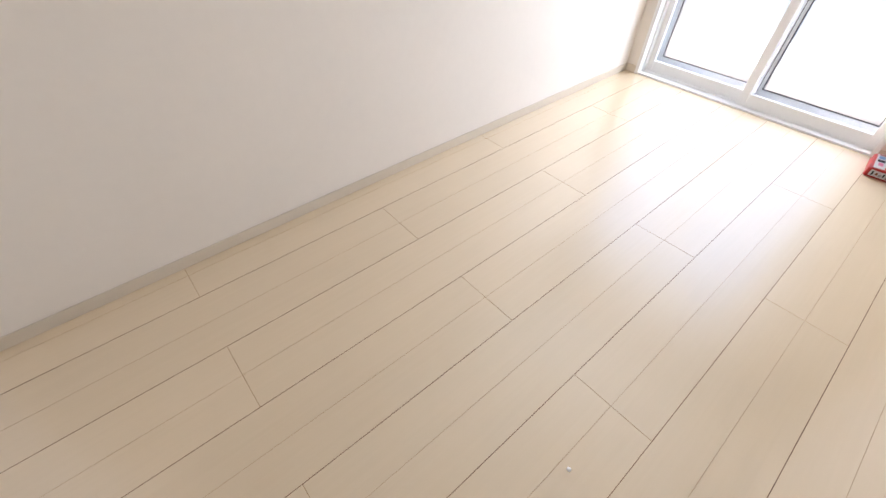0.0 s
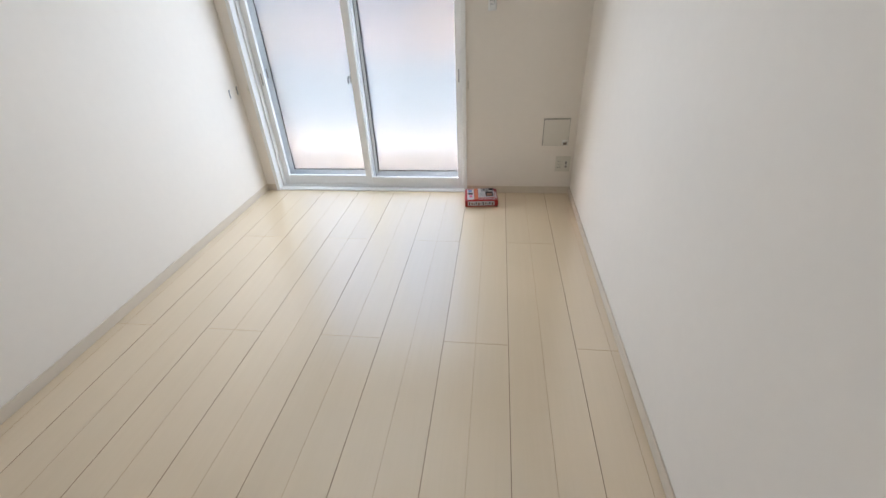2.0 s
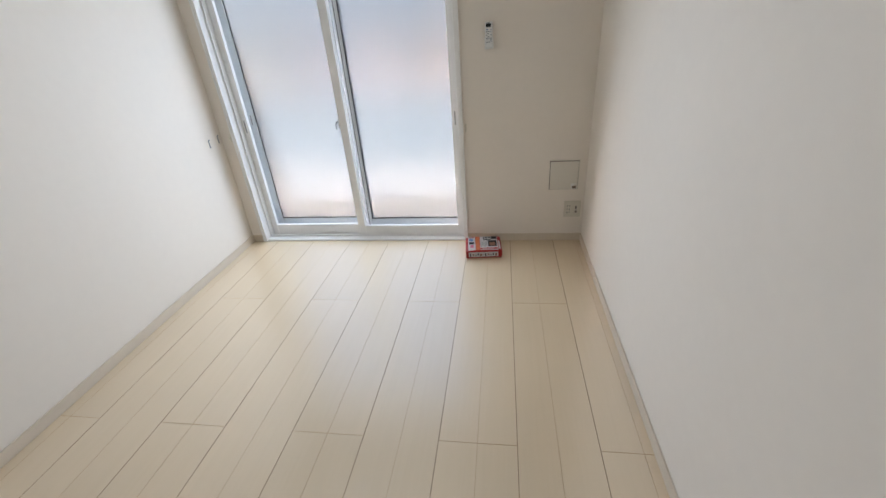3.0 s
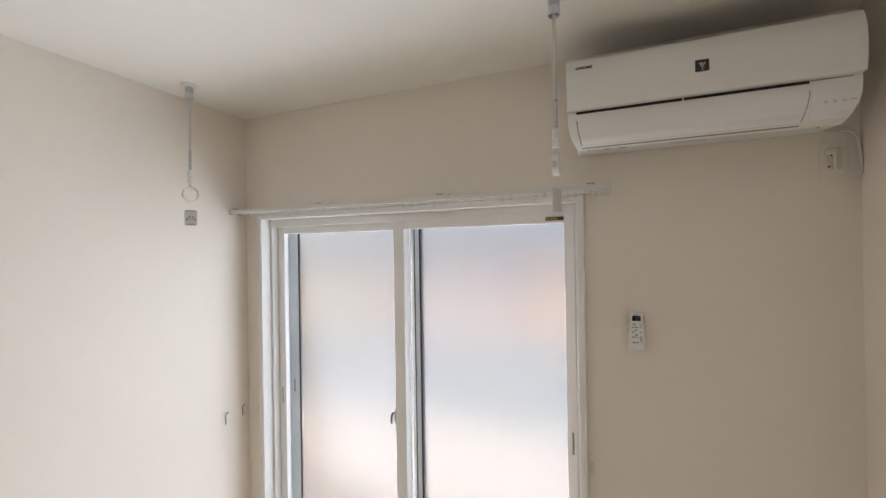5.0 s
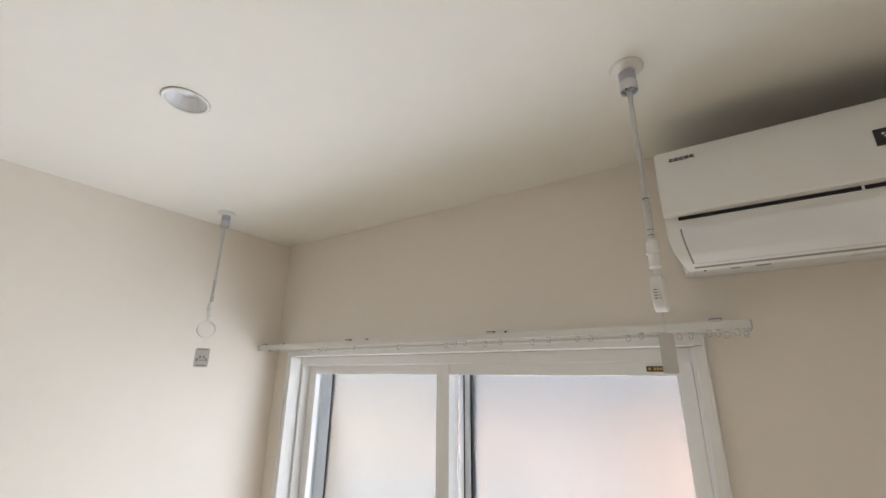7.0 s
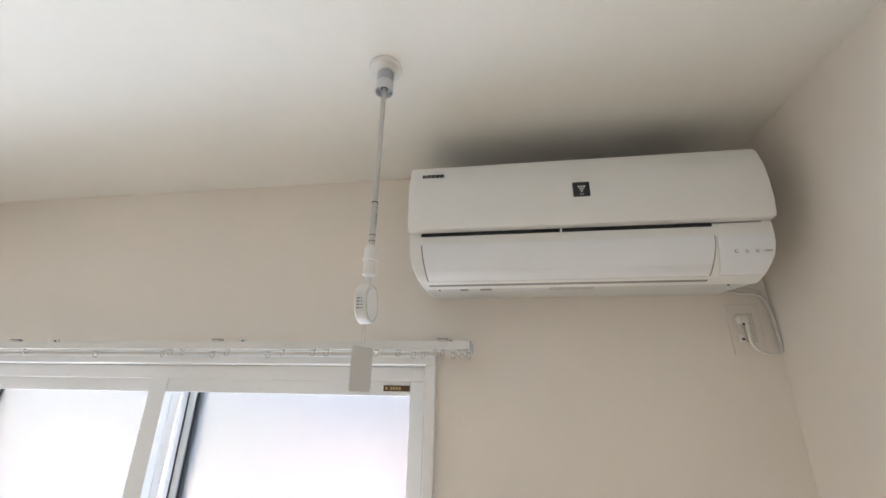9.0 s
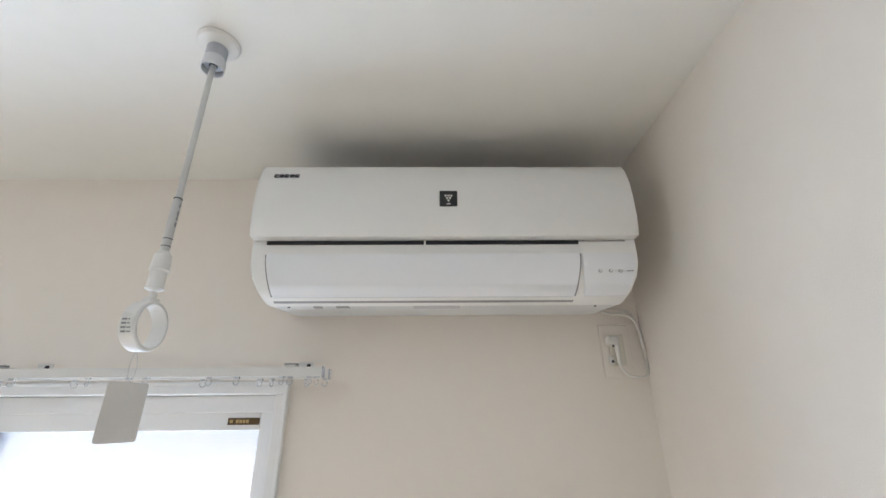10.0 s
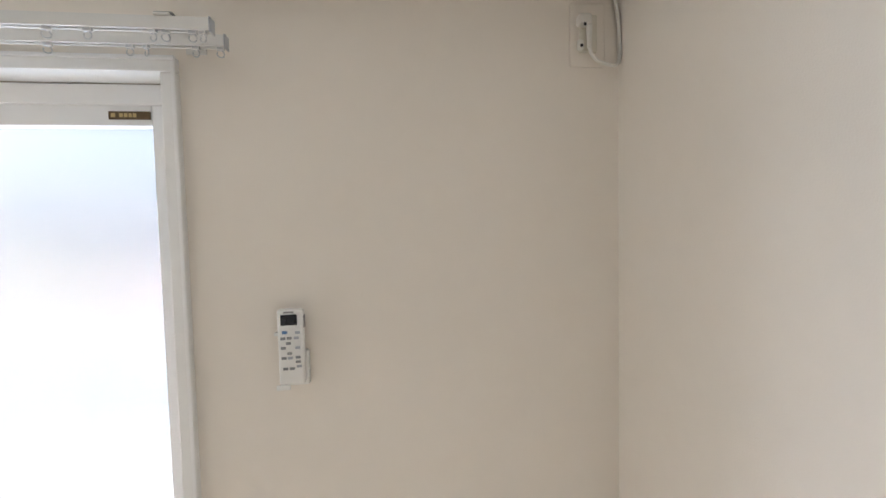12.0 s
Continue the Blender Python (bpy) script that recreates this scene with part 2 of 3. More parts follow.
# ---- the room ----
T = 0.16
setting("wall_left", box(-T, 0, BACK - T, T, -0.2, H + 0.2), WALL, "plain white vinyl-papered side wall", "wall")
setting("wall_right", box(W, W + T, BACK - T, T, -0.2, H + 0.2), WALL, "plain white vinyl-papered side wall", "wall")
setting("wall_back", box(0, W, BACK - T, BACK, -0.2, H + 0.2), WALL, "plain white papered wall closing the room", "wall")
ox0, ox1, otop = CX0 + 0.004, CX1 - 0.004, CTOP - 0.004
bm = box(0, ox0, 0, T, -0.2, H + 0.2)
box(ox1, W, 0, T, -0.2, H + 0.2, bm=bm)
box(ox0, ox1, 0, T, otop, H + 0.2, bm=bm)
box(ox0, ox1, 0, T, -0.2, -0.002, bm=bm)
setting("wall_window", bm, WALL, "white papered end wall with a tall sliding window", "wall")
DLX, DLY, DLR = 0.778, -0.894, 0.0455        # downlight's hole
bm = bmesh.new()
rim = [bm.verts.new((DLX + DLR * math.cos(a), DLY + DLR * math.sin(a), H)) for a in [2 * math.pi * i / 40 for i in range(40)]]
out = [bm.verts.new(p) for p in ((0, BACK, H), (W, BACK, H), (W, 0, H), (0, 0, H))]
edges = [bm.edges.new((r[i], r[(i + 1) % len(r)])) for r in (rim, out) for i in range(len(r))]
sheet = bmesh.ops.triangle_fill(bm, use_beauty=True, use_dissolve=False, edges=edges)
up = bmesh.ops.extrude_face_region(bm, geom=[f for f in sheet["geom"] if isinstance(f, bmesh.types.BMFace)])
bmesh.ops.translate(bm, verts=[v for v in up["geom"] if isinstance(v, bmesh.types.BMVert)], vec=(0, 0, 0.1))
box(0, W, BACK, 0, H + 0.1, H + 0.2, bm=bm)
setting("ceiling", bm, CEIL, "plain white papered ceiling", "ceiling")
floor_ob = setting("floor", box(0, W, BACK, 0, -0.2, -0.004), JOINT, "pale cream wooden floor laid in long boards", "floor")

BH = 0.056


def baseboard(x0, x1, y0, y1):
    bm = box(x0, x1, y0, y1, 0.0003, BH, 0.002)
    setting("baseboard", bm, BASE, "low cream baseboard along the foot of the wall", "baseboard")


baseboard(0.0005, 0.0085, BACK, -0.0005)
baseboard(W - 0.0085, W - 0.0005, BACK, -0.0005)
baseboard(CX1 + 0.0005, W - 0.009, -0.0085, -0.0005)
baseboard(0.009, CX0 - 0.0005, -0.0085, -0.0005)
baseboard(0.009, W - 0.009, BACK + 0.0005, BACK + 0.0085)


# ---- the window: casing, inner resin sashes, outer aluminium sashes with frosted panes ----
win = thing("window_1", ((CX0 + CX1) / 2, 0, 0), "tall double sliding window with white sashes and frosted panes, closed", "window", kind="structure")
ix0, ix1, itop = CX0 + CW, CX1 - CW, CTOP - CW
part("casing", box(CX0, ix0, -0.012, 0.05, 0, itop, 0.002), CASE, win)
part("casing", box(ix1, CX1, -0.012, 0.05, 0, itop, 0.002), CASE, win)
part("casing", box(CX0, CX1, -0.014, 0.05, itop + 0.0005, CTOP, 0.002), CASE, win)
part("window_sill", box(ix0 + 0.0005, ix1 - 0.0005, -0.006, 0.05, 0, 0.013, 0.002), CASE, win)
# raised bead along the outer edge of the casing
part("casing_bead", box(CX0 - 0.0005, CX0 + 0.0065, -0.0165, -0.0122, 0.001, CTOP - 0.0075, 0.0015), RESIN, win)
part("casing_bead", box(CX1 - 0.0065, CX1 + 0.0005, -0.0165, -0.0122, 0.001, CTOP - 0.0075, 0.0015), RESIN, win)
part("casing_bead", box(CX0 - 0.0005, CX1 + 0.0005, -0.0185, -0.0142, CTOP - 0.007, CTOP + 0.0005, 0.0015), RESIN, win)
FX = 0.012
fz0, fz1 = 0.022, itop - 0.037
frame_in = part("inner_frame", box(ix0, ix0 + FX, 0.0505, 0.128, 0.0, itop), RESIN, win, "white resin inner window frame")
part("frame_side", box(ix1 - FX, ix1, 0.0505, 0.128, 0.0, itop), RESIN, frame_in)
part("frame_head", box(ix0 + FX, ix1 - FX, 0.0505, 0.128, fz1, itop, 0.0015), RESIN, frame_in)
bm = box(ix0 + FX, ix1 - FX, 0.0505, 0.128, 0.0, fz0 - 0.006)
for yy in (0.0515, 0.086, 0.122):
    box(ix0 + FX, ix1 - FX, yy, yy + 0.004, fz0 - 0.006, fz0 + 0.003, bm=bm)
part("track", bm, RESIN, frame_in)


def sash(name, x0, x1, y0, y1, z0, z1, ls, rs, top, bottom, mat, pane_mat, gasket=0.0):
    s = part(name, box(x0, x0 + ls, y0, y1, z0, z1, 0.002), mat, win)
    part("stile", box(x1 - rs, x1, y0, y1, z0, z1, 0.002), mat, s)
    part("top_rail", box(x0 + ls, x1 - rs, y0 + 0.001, y1 - 0.001, z1 - top, z1, 0.002), mat, s)
    part("bottom_rail", box(x0 + ls, x1 - rs, y0 + 0.001, y1 - 0.001, z0, z0 + bottom, 0.002), mat, s)
    ym = (y0 + y1) / 2
    if gasket:
        bm = box(x0 + ls, x0 + ls + gasket, ym - 0.006, ym + 0.006, z0 + bottom, z1 - top)
        box(x1 - rs - gasket, x1 - rs, ym - 0.006, ym + 0.006, z0 + bottom, z1 - top, bm=bm)
        box(x0 + ls, x1 - rs, ym - 0.006, ym + 0.006, z0 + bottom, z0 + bottom + gasket, bm=bm)
        part("gasket", bm, GASKET, s)
    if pane_mat is None:
        return s
    p = part("pane", box(x0 + ls - 0.004, x1 - rs + 0.004, ym - 0.002, ym + 0.002, z0 + bottom - 0.004, z1 - top + 0.004), pane_mat, s)
    p.visible_shadow = False
    return s


sx0, sx1 = ix0 + FX, ix1 - FX
left_in = sash("inner_sash", sx0 + 0.001, 0.925, 0.091, 0.119, fz0, fz1 + 0.01, 0.044, 0.05, 0.047, 0.076, RESIN, None)
right_in = sash("inner_sash", 0.873, sx1 - 0.001, 0.056, 0.085, fz0, fz1 + 0.01, 0.055, 0.039, 0.047, 0.076, RESIN, None)
# outer aluminium window
frame_out = part("outer_frame", box(ox0, 0.128, 0.1285, 0.215, 0, otop), ALU, win, "silver aluminium outer window frame")
part("frame_side", box(ix1 - 0.002, ox1, 0.1285, 0.215, 0, otop), ALU, frame_out)
part("frame_head", box(0.128, ix1 - 0.002, 0.1285, 0.215, 1.815, otop), ALU, frame_out)
bm = box(0.128, ix1 - 0.002, 0.1285, 0.215, 0, 0.028)
for yy in (0.15, 0.185):
    box(0.128, ix1 - 0.002, yy, yy + 0.004, 0.028, 0.04, bm=bm)
part("track", bm, ALU, frame_out)
left_out = sash("outer_sash", 0.131, 0.965, 0.172, 0.196, 0.036, 1.83, 0.06, 0.05, 0.035, 0.082, ALU, FROST, 0.004)
right_out = sash("outer_sash", 0.92, ix1 - 0.004, 0.14, 0.165, 0.036, 1.83, 0.043, 0.05, 0.035, 0.082, ALU, FROST, 0.006)
part("gasket", box(0.9395, 0.9430, 0.1375, 0.1405, 0.04, 1.82), GASKET, right_out)
# crescent lock, finger pulls, maker's plate
lock = part("crescent_lock", box(0.861, 0.8725, 0.06, 0.078, 0.845, 0.905, 0.003), GREYPRINT, win, "grey metal crescent lock")
part("lever", tube(curve_points([(0.862, 0.063, 0.89), (0.853, 0.055, 0.885), (0.850, 0.05, 0.862), (0.852, 0.05, 0.842)]), 0.0045), DARK, lock, smooth=True)


def finger_pull(x0, x1, y, z0, z1, material):
    p = part("finger_pull", box(x0, x1, y - 0.0015, y + 0.001, z0, z1, 0.0012), material, win, "narrow grey recessed pull")
    part("recess", box(x0 + 0.003, x1 - 0.003, y - 0.0022, y - 0.0014, z0 + 0.006, z1 - 0.006), GREYPRINT, p)


finger_pull(0.146, 0.160, 0.091, 0.83, 0.93, RESIN)
finger_pull(1.668, 1.682, 0.056, 0.83, 0.93, RESIN)
finger_pull(0.155, 0.170, 0.172, 0.87, 0.95, ALU)
plate = part("maker_plate", box(1.580, 1.652, 0.0540, 0.0565, 1.771, 1.786, 0.001), GOLD, win, "small dark brown plate with gold print")
for a, b in ((1.585, 1.592), (1.599, 1.605), (1.607, 1.613), (1.615, 1.620), (1.622, 1.628)):
    part("print_bar", box(a, b, 0.0532, 0.0541, 1.775, 1.782), BRASS, plate)


def tassel_hook(x):
    h = thing("curtain_tieback_hook", (x, 0, 0.80), "small white plastic curtain tieback hook beside the window", "hook", "tieback hooks")
    part("plate", box(x - 0.006, x + 0.006, -0.005, 0, 0.797, 0.853, 0.002), BEIGE, h)
    part("arm", tube(curve_points([(x, -0.004, 0.842), (x, -0.018, 0.838), (x, -0.024, 0.826), (x, -0.02, 0.812), (x, -0.012, 0.809)]), 0.003), BEIGE, h, smooth=True)


tassel_hook(CX1 + 0.017)
tassel_hook(CX0 - 0.014)

# ---- double curtain rail ----
RZ = 1.872
rail = thing("curtain_rail", (0.9, 0, RZ), "white double metal curtain rail with runners, no curtain", "curtain rail")


def rail_profile(y):
    h, w, t = 0.009, 0.0075, 0.0016
    return [(y - w, RZ + h), (y + w, RZ + h), (y + w, RZ - h), (y + w * 0.35, RZ - h), (y + w * 0.35, RZ - h + t), (y + w - t, RZ - h + t),
            (y + w - t, RZ + h - t), (y - w + t, RZ + h - t), (y - w + t, RZ - h + t), (y - w * 0.35, RZ - h + t), (y - w * 0.35, RZ - h), (y - w, RZ - h)]


runner_mesh = None
for y, xs in ((-0.100, (0.13, 0.42, 0.445, 0.60, 1.05, 1.085, 1.21, 1.36, 1.44, 1.475, 1.60, 1.655, 1.745, 1.762, 1.80, 1.815)),
              (-0.045, (0.07, 0.30, 0.335, 0.77, 0.98, 1.13, 1.29, 1.56, 1.68, 1.705, 1.78, 1.818))):
    r = part("rail", prism(rail_profile(y), 0.006, 1.826), POLE, rail)
    part("end_cap", box(1.8262, 1.829, y - 0.009, y + 0.009, RZ - 0.012, RZ + 0.010, 0.001), SOCK, r, "grey plastic end cap")
    part("end_cap", box(0.001, 0.0055, y - 0.010, y + 0.010, RZ - 0.013, RZ + 0.011, 0.001), SOCK, r, "grey plastic end cap")
    for x in xs:
        if runner_mesh is None:
            bm = box(-0.006, 0.006, -0.003, 0.003, -0.014, -0.0075, 0.001)
            blocks = len(bm.faces)
            tube([(0.0055 * math.sin(a), 0, -0.0195 + 0.0055 * math.cos(a)) for a in [k * math.pi / 6 for k in range(11)]], 0.0011, 6, bm)
            for k, f in enumerate(bm.faces):
                f.material_index = 0 if k < blocks else 1
            runner_mesh = bpy.data.meshes.new("runner")
            bm.to_mesh(runner_mesh)
            bm.free()
            runner_mesh.materials.append(RINGM)
            runner_mesh.materials.append(RUNM)
        o = new("runner", runner_mesh)
        o.parent = r
        o.location = Vector((x, y, RZ)) - place(r)
        o.rotation_euler = (0, 0, random.uniform(-0.8, 0.8))
for x in (0.035, 0.565, 1.178, 1.762):
    bk = part("bracket", box(x - 0.011, x + 0.011, -0.112, -0.001, RZ + 0.0095, RZ + 0.0125, 0.001), POLE, rail, "white metal rail bracket")
    part("wall_plate", box(x - 0.017, x + 0.017, -0.003, -0.0002, RZ - 0.004, RZ + 0.03, 0.001), POLE, bk)
    part("screw", lathe([(0.0045, -0.0055), (0.0045, -0.003)], (x + 0.006, 0, RZ + 0.022), "Y", 10), DARK, bk)
    part("clip", box(x - 0.013, x + 0.013, -0.106, -0.094, RZ + 0.0125, RZ + 0.0165, 0.001), GREYPRINT, bk)


# ---- air conditioner ----
AX0, AX1 = 1.685, 2.435
ac = thing("air_conditioner", ((AX0 + AX1) / 2, 0, 1.966), "white wall-mounted split air conditioner, switched off, high on the wall", "air conditioner")
arc = [(-0.222, 2.068), (-0.2205, 2.045), (-0.215, 2.020), (-0.207, 1.998), (-0.197, 1.9845), (-0.180, 1.977)]
body_profile = [(-0.0005, 2.265), (-0.185, 2.265), (-0.205, 2.259), (-0.218, 2.243), (-0.222, 2.2), (-0.222, 2.1)] + arc + [(-0.173, 1.9735), (-0.171, 1.9805), (-0.138, 1.9810), (-0.0005, 1.9950)]


def drawn_in(bm):
    """The lower ends of the body sweep inwards towards its underside."""
    for v in bm.verts:
        k = max(0.0, (2.055 - v.co.z) / 0.08)
        d = 0.027 * k ** 2
        if v.co.x < AX0 + 0.03:
            v.co.x += d
        elif v.co.x > AX1 - 0.03:
            v.co.x -= d
    return bm


part("body", drawn_in(prism(body_profile, AX0, AX1, 0.008)), PLASTIC, ac, smooth=True)
panel_profile = [(-0.19, 2.2675), (-0.214, 2.2655), (-0.230, 2.257), (-0.239, 2.242), (-0.2455, 2.211), (-0.249, 2.17), (-0.2485, 2.13), (-0.246, 2.099), (-0.243, 2.0935), (-0.224, 2.0925), (-0.2225, 2.2), (-0.2185, 2.243), (-0.2055, 2.2595)]
fp = part("front_panel", prism(panel_profile, AX0 - 0.001, AX1 + 0.001, 0.007, 2), PLASTIC, ac, smooth=True)
# black and grey strips on the body's face, painted as the slot's shaded depth
part("air_slot_shade", box(1.712, 2.322, -0.2245, -0.221, 2.0838, 2.0915), GASKET, ac, "black strip painting the shaded air slot")
part("slot_line_shade", box(2.3225, 2.415, -0.2245, -0.2215, 2.0895, 2.0915), GREYPRINT, ac)
part("slot_clip", box(2.018, 2.0215, -0.2285, -0.223, 2.081, 2.0925), PLASTIC, ac)


def offset_arc(d0, d1, z0, z1, n=10):
    """A curved sheet in front of the lower body, from d0 to d1 off its face, between two heights."""
    def at(z):
        for (ya, za), (yb, zb) in zip(arc, arc[1:]):
            if zb <= z <= za:
                return ya + (yb - ya) * (z - za) / (zb - za)
        return arc[-1][0]
    zs = [z0 + (z1 - z0) * i / n for i in range(n + 1)]
    return [(at(z) - d1, z) for z in zs] + [(at(z) - d0, z) for z in zs[::-1]]


def tapered(bm, x_mid, z_top, z_bottom, by):
    for v in bm.verts:
        k = (z_top - v.co.z) / (z_top - z_bottom)
        v.co.x += (by if v.co.x < x_mid else -by) * k ** 1.5 if k > 0 else 0
    return bm


# grey sheet under the flap; its rim is coloured as the gap's shade
part("flap_gap_shade", tapered(prism(offset_arc(-0.002, 0.0008, 2.0635, 1.9775), 1.7115, 2.325), 2.02, 2.0635, 1.9775, 0.015), GREYPRINT, ac, "dark sheet painting shade into the gap round the flap")
part("louvre_flap", tapered(prism(offset_arc(0.0005, 0.0045, 2.0635, 1.984), 1.715, 2.3215, 0.0015, 1), 2.02, 2.0635, 1.9775, 0.015), FLAPM, ac, "glossy white air outlet flap", smooth=True)
# control panel with its small printed icons
cp = part("control_panel", drawn_in(prism(offset_arc(0.0002, 0.0022, 2.0635, 1.985), 2.3275, 2.4275, 0.001, 1)), FLAPM, ac, smooth=True)
for x in (2.358, 2.378, 2.397):
    part("icon", lathe([(0.0034, -0.2222), (0.0034, -0.2212)], (x, -0.0005, 2.0285), "Y", 16), GREYPRINT, cp)
    part("icon_middle", lathe([(0.0025, -0.2228), (0.0025, -0.222)], (x, -0.0005, 2.0285), "Y", 12), FLAPM, cp)
part("print_bar", box(2.409, 2.423, -0.2222, -0.2212, 2.0278, 2.0295), GREYPRINT, cp)
# badge, maker's mark as plain bars
badge = part("badge", box(2.049, 2.084, -0.2515, -0.2455, 2.154, 2.188, 0.001), DARK, fp, "black square badge with small white dots")
for j, row in enumerate(((-1, 0, 1), (-0.5, 0.5), (0,))):
    for k in row:
        part("dot", lathe([(0.0021, -0.2527), (0.0021, -0.2515)], (2.0665 + k * 0.0058, 0, 2.1765 - j * 0.0054), "Y", 12), RINGM, badge)
part("print_bar", box(2.0625, 2.0705, -0.2524, -0.2515, 2.1575, 2.1588), RINGM, badge)
for k in range(5):
    x = 1.714 + k * 0.0104
    bm = box(x, x + 0.0085, -0.2462, -0.2405, 2.2238, 2.2250)
    box(x + 0.0008, x + 0.0085, -0.2450, -0.2390, 2.2290, 2.2301, bm=bm)
    box(x + 0.0004, x + 0.0024, -0.2458, -0.240, 2.2250, 2.2290, bm=bm)
    if k % 2:
        box(x + 0.0062, x + 0.0080, -0.2458, -0.240, 2.2250, 2.2290, bm=bm)
    part("maker_mark", bm, DARK, fp)
# assumed grille on the body's unseen top, added dark to cut bounce onto the ceiling
grille = part("unseen_intake_grille", box(AX0 + 0.04, AX1 - 0.04, -0.185, -0.02, 2.2645, 2.2658), GASKET, ac, "unseen dark air intake under thin bars, added to dim the ceiling above")
for k in range(9):
    y = -0.178 + k * 0.018
    part("grille_bar", box(AX0 + 0.04, AX1 - 0.04, y, y + 0.003, 2.2658, 2.2675), UNDERM, grille)
# underside details; the sheet's grey paints the shade of a face turned down
part("underside", prism([(-0.1695, 1.9775), (-0.136, 1.9775), (-0.012, 1.9903), (-0.012, 1.9940), (-0.138, 1.9816), (-0.1695, 1.9815)], AX0 + 0.034, AX1 - 0.034), UNDERM, ac, "plastic underside, coloured greyer to paint its shade")
for x0, x1 in ((1.795, 1.812), (1.840, 1.866)):
    part("underside_label", box(x0, x1, -0.158, -0.146, 1.976, 1.978), GREYPRINT, ac)
part("underside_sticker", box(1.995, 2.09, -0.158, -0.139, 1.976, 1.978), WHITEFILM, ac)
for x in (1.745, 2.365):
    part("screw_hole", lathe([(0.0026, 1.976), (0.0026, 1.978)], (x, -0.152, 0), "Z", 10), DARK, ac)

ac.location += Vector((0.015, 0, 0.015))

# ---- socket, plug and cable of the air conditioner ----
sock = thing("wall_socket", (2.447, 0, 1.84), "cream vertical wall socket plate under the air conditioner", "socket")
part("plate", box(2.412, 2.482, -0.0028, -0.0002, 1.842, 1.962, 0.002), WALL, sock)
part("face", box(2.430, 2.464, -0.009, -0.0018, 1.868, 1.938, 0.002), BEIGE, sock)
plug = thing("power_plug", (2.434, -0.009, 1.90), "white power plug pushed into the wall socket", "plug")
part("plug_body", box(2.420, 2.446, -0.030, -0.0085, 1.911, 1.932, 0.006, 3), CABLE, plug, smooth=True)
part("cord_grip", lathe([(0.0056, 1.914), (0.0056, 1.905), (0.0048, 1.890), (0.0040, 1.872)], (2.442, -0.021, 0), "Z", 14), CABLE, plug, smooth=True)
part("earth_tab", box(2.422, 2.434, -0.018, -0.0085, 1.869, 1.888, 0.003), CABLE, plug)
part("screw", lathe([(0.003, -0.0195), (0.003, -0.017)], (2.4285, 0, 1.876), "Y", 10), DARK, plug)
# small dark block, painted as the shadow just under the plug body
part("painted_pin_shadow", box(2.4265, 2.4305, -0.034, -0.0315, 1.906, 1.911), DARK, plug)
cable = part("power_cable", tube(curve_points([(2.468, -0.021, 1.893), (2.472, -0.022, 1.880), (2.484, -0.022, 1.868), (2.502, -0.02, 1.863), (2.521, -0.016, 1.863), (2.532, -0.013, 1.872), (2.5342, -0.012, 1.902), (2.531, -0.012, 1.945), (2.524, -0.013, 1.985), (2.508, -0.016, 2.001), (2.490, -0.02, 2.0045), (2.462, -0.026, 2.004), (2.44, -0.03, 2.009)], 8), 0.0032), CABLE, smooth=True)
cable_pair = part("thin_cable", tube(curve_points([(2.5352, -0.006, 1.874), (2.5355, -0.005, 1.910), (2.5345, -0.006, 1.960), (2.524, -0.007, 1.998), (2.512, -0.010, 2.012), (2.48, -0.014, 2.018), (2.44, -0.02, 2.016)], 8), 0.002), CABLE, cable, smooth=True)
for o in (sock, plug):
    o.location += Vector((0.026, 0, 0.021))
tagged(cable, "cream power cable looping from plug to air conditioner", "cable")


# ---- remote control in its wall holder ----
rc = thing("remote_control", (1.894, -0.012, 1.278), "white air conditioner remote control hanging on the wall", "remote control")
part("holder", box(1.868, 1.920, -0.016, -0.0002, 1.272, 1.335, 0.003), PLASTIC, rc, "white plastic wall holder")
case = part("case", box(1.872, 1.916, -0.034, -0.0165, 1.279, 1.414, 0.004), PLASTIC, rc)
part("screen", box(1.8785, 1.9065, -0.0352, -0.0335, 1.386, 1.405, 0.001), SCREEN, case, "dark grey display")
part("print_bar", box(1.884, 1.901, -0.0347, -0.0338, 1.4075, 1.4105), GREYPRINT, case)
part("button", box(1.880, 1.889, -0.0357, -0.0335, 1.371, 1.3765, 0.001), BLUEP, case, "blue-grey button")
for k, (x, z) in enumerate(((1.9065, 1.373), (1.8815, 1.363), (1.892, 1.3635), (1.904, 1.3635), (1.8905, 1.354), (1.8815, 1.346), (1.906, 1.346), (1.892, 1.336),
             (1.882, 1.328), (1.893, 1.328), (1.906, 1.329), (1.906, 1.321), (1.9075, 1.313), (1.884, 1.309), (1.8955, 1.309))):
    part("button", box(x - 0.0042, x + 0.0042, -0.0357, -0.0335, z - 0.0023, z + 0.0023, 0.0008), HOOKM if k % 3 else SOCK, case, "grey button")


part("clip_tab", box(1.864, 1.8725, -0.026, -0.014, 1.366, 1.372, 0.001), PLASTIC, rc)
part("tray_lip", box(1.868, 1.892, -0.038, -0.0345, 1.272, 1.281, 0.0015), PLASTIC, rc)
# dark strip painting the shading on the case's right side
part("side_shade", box(1.9158, 1.9172, -0.030, -0.020, 1.380, 1.402), GREYPRINT, rc)
rc.location += Vector((0.013, 0, 0.008))

# ---- low hatch and outlet by the corner ----
ha = thing("access_hatch", (2.387, 0, 0.386), "cream square steel access hatch low on the wall, shut", "hatch")
part("rim", box(2.289, 2.485, -0.004, -0.0002, 0.383, 0.590, 0.002), HATCH, ha)
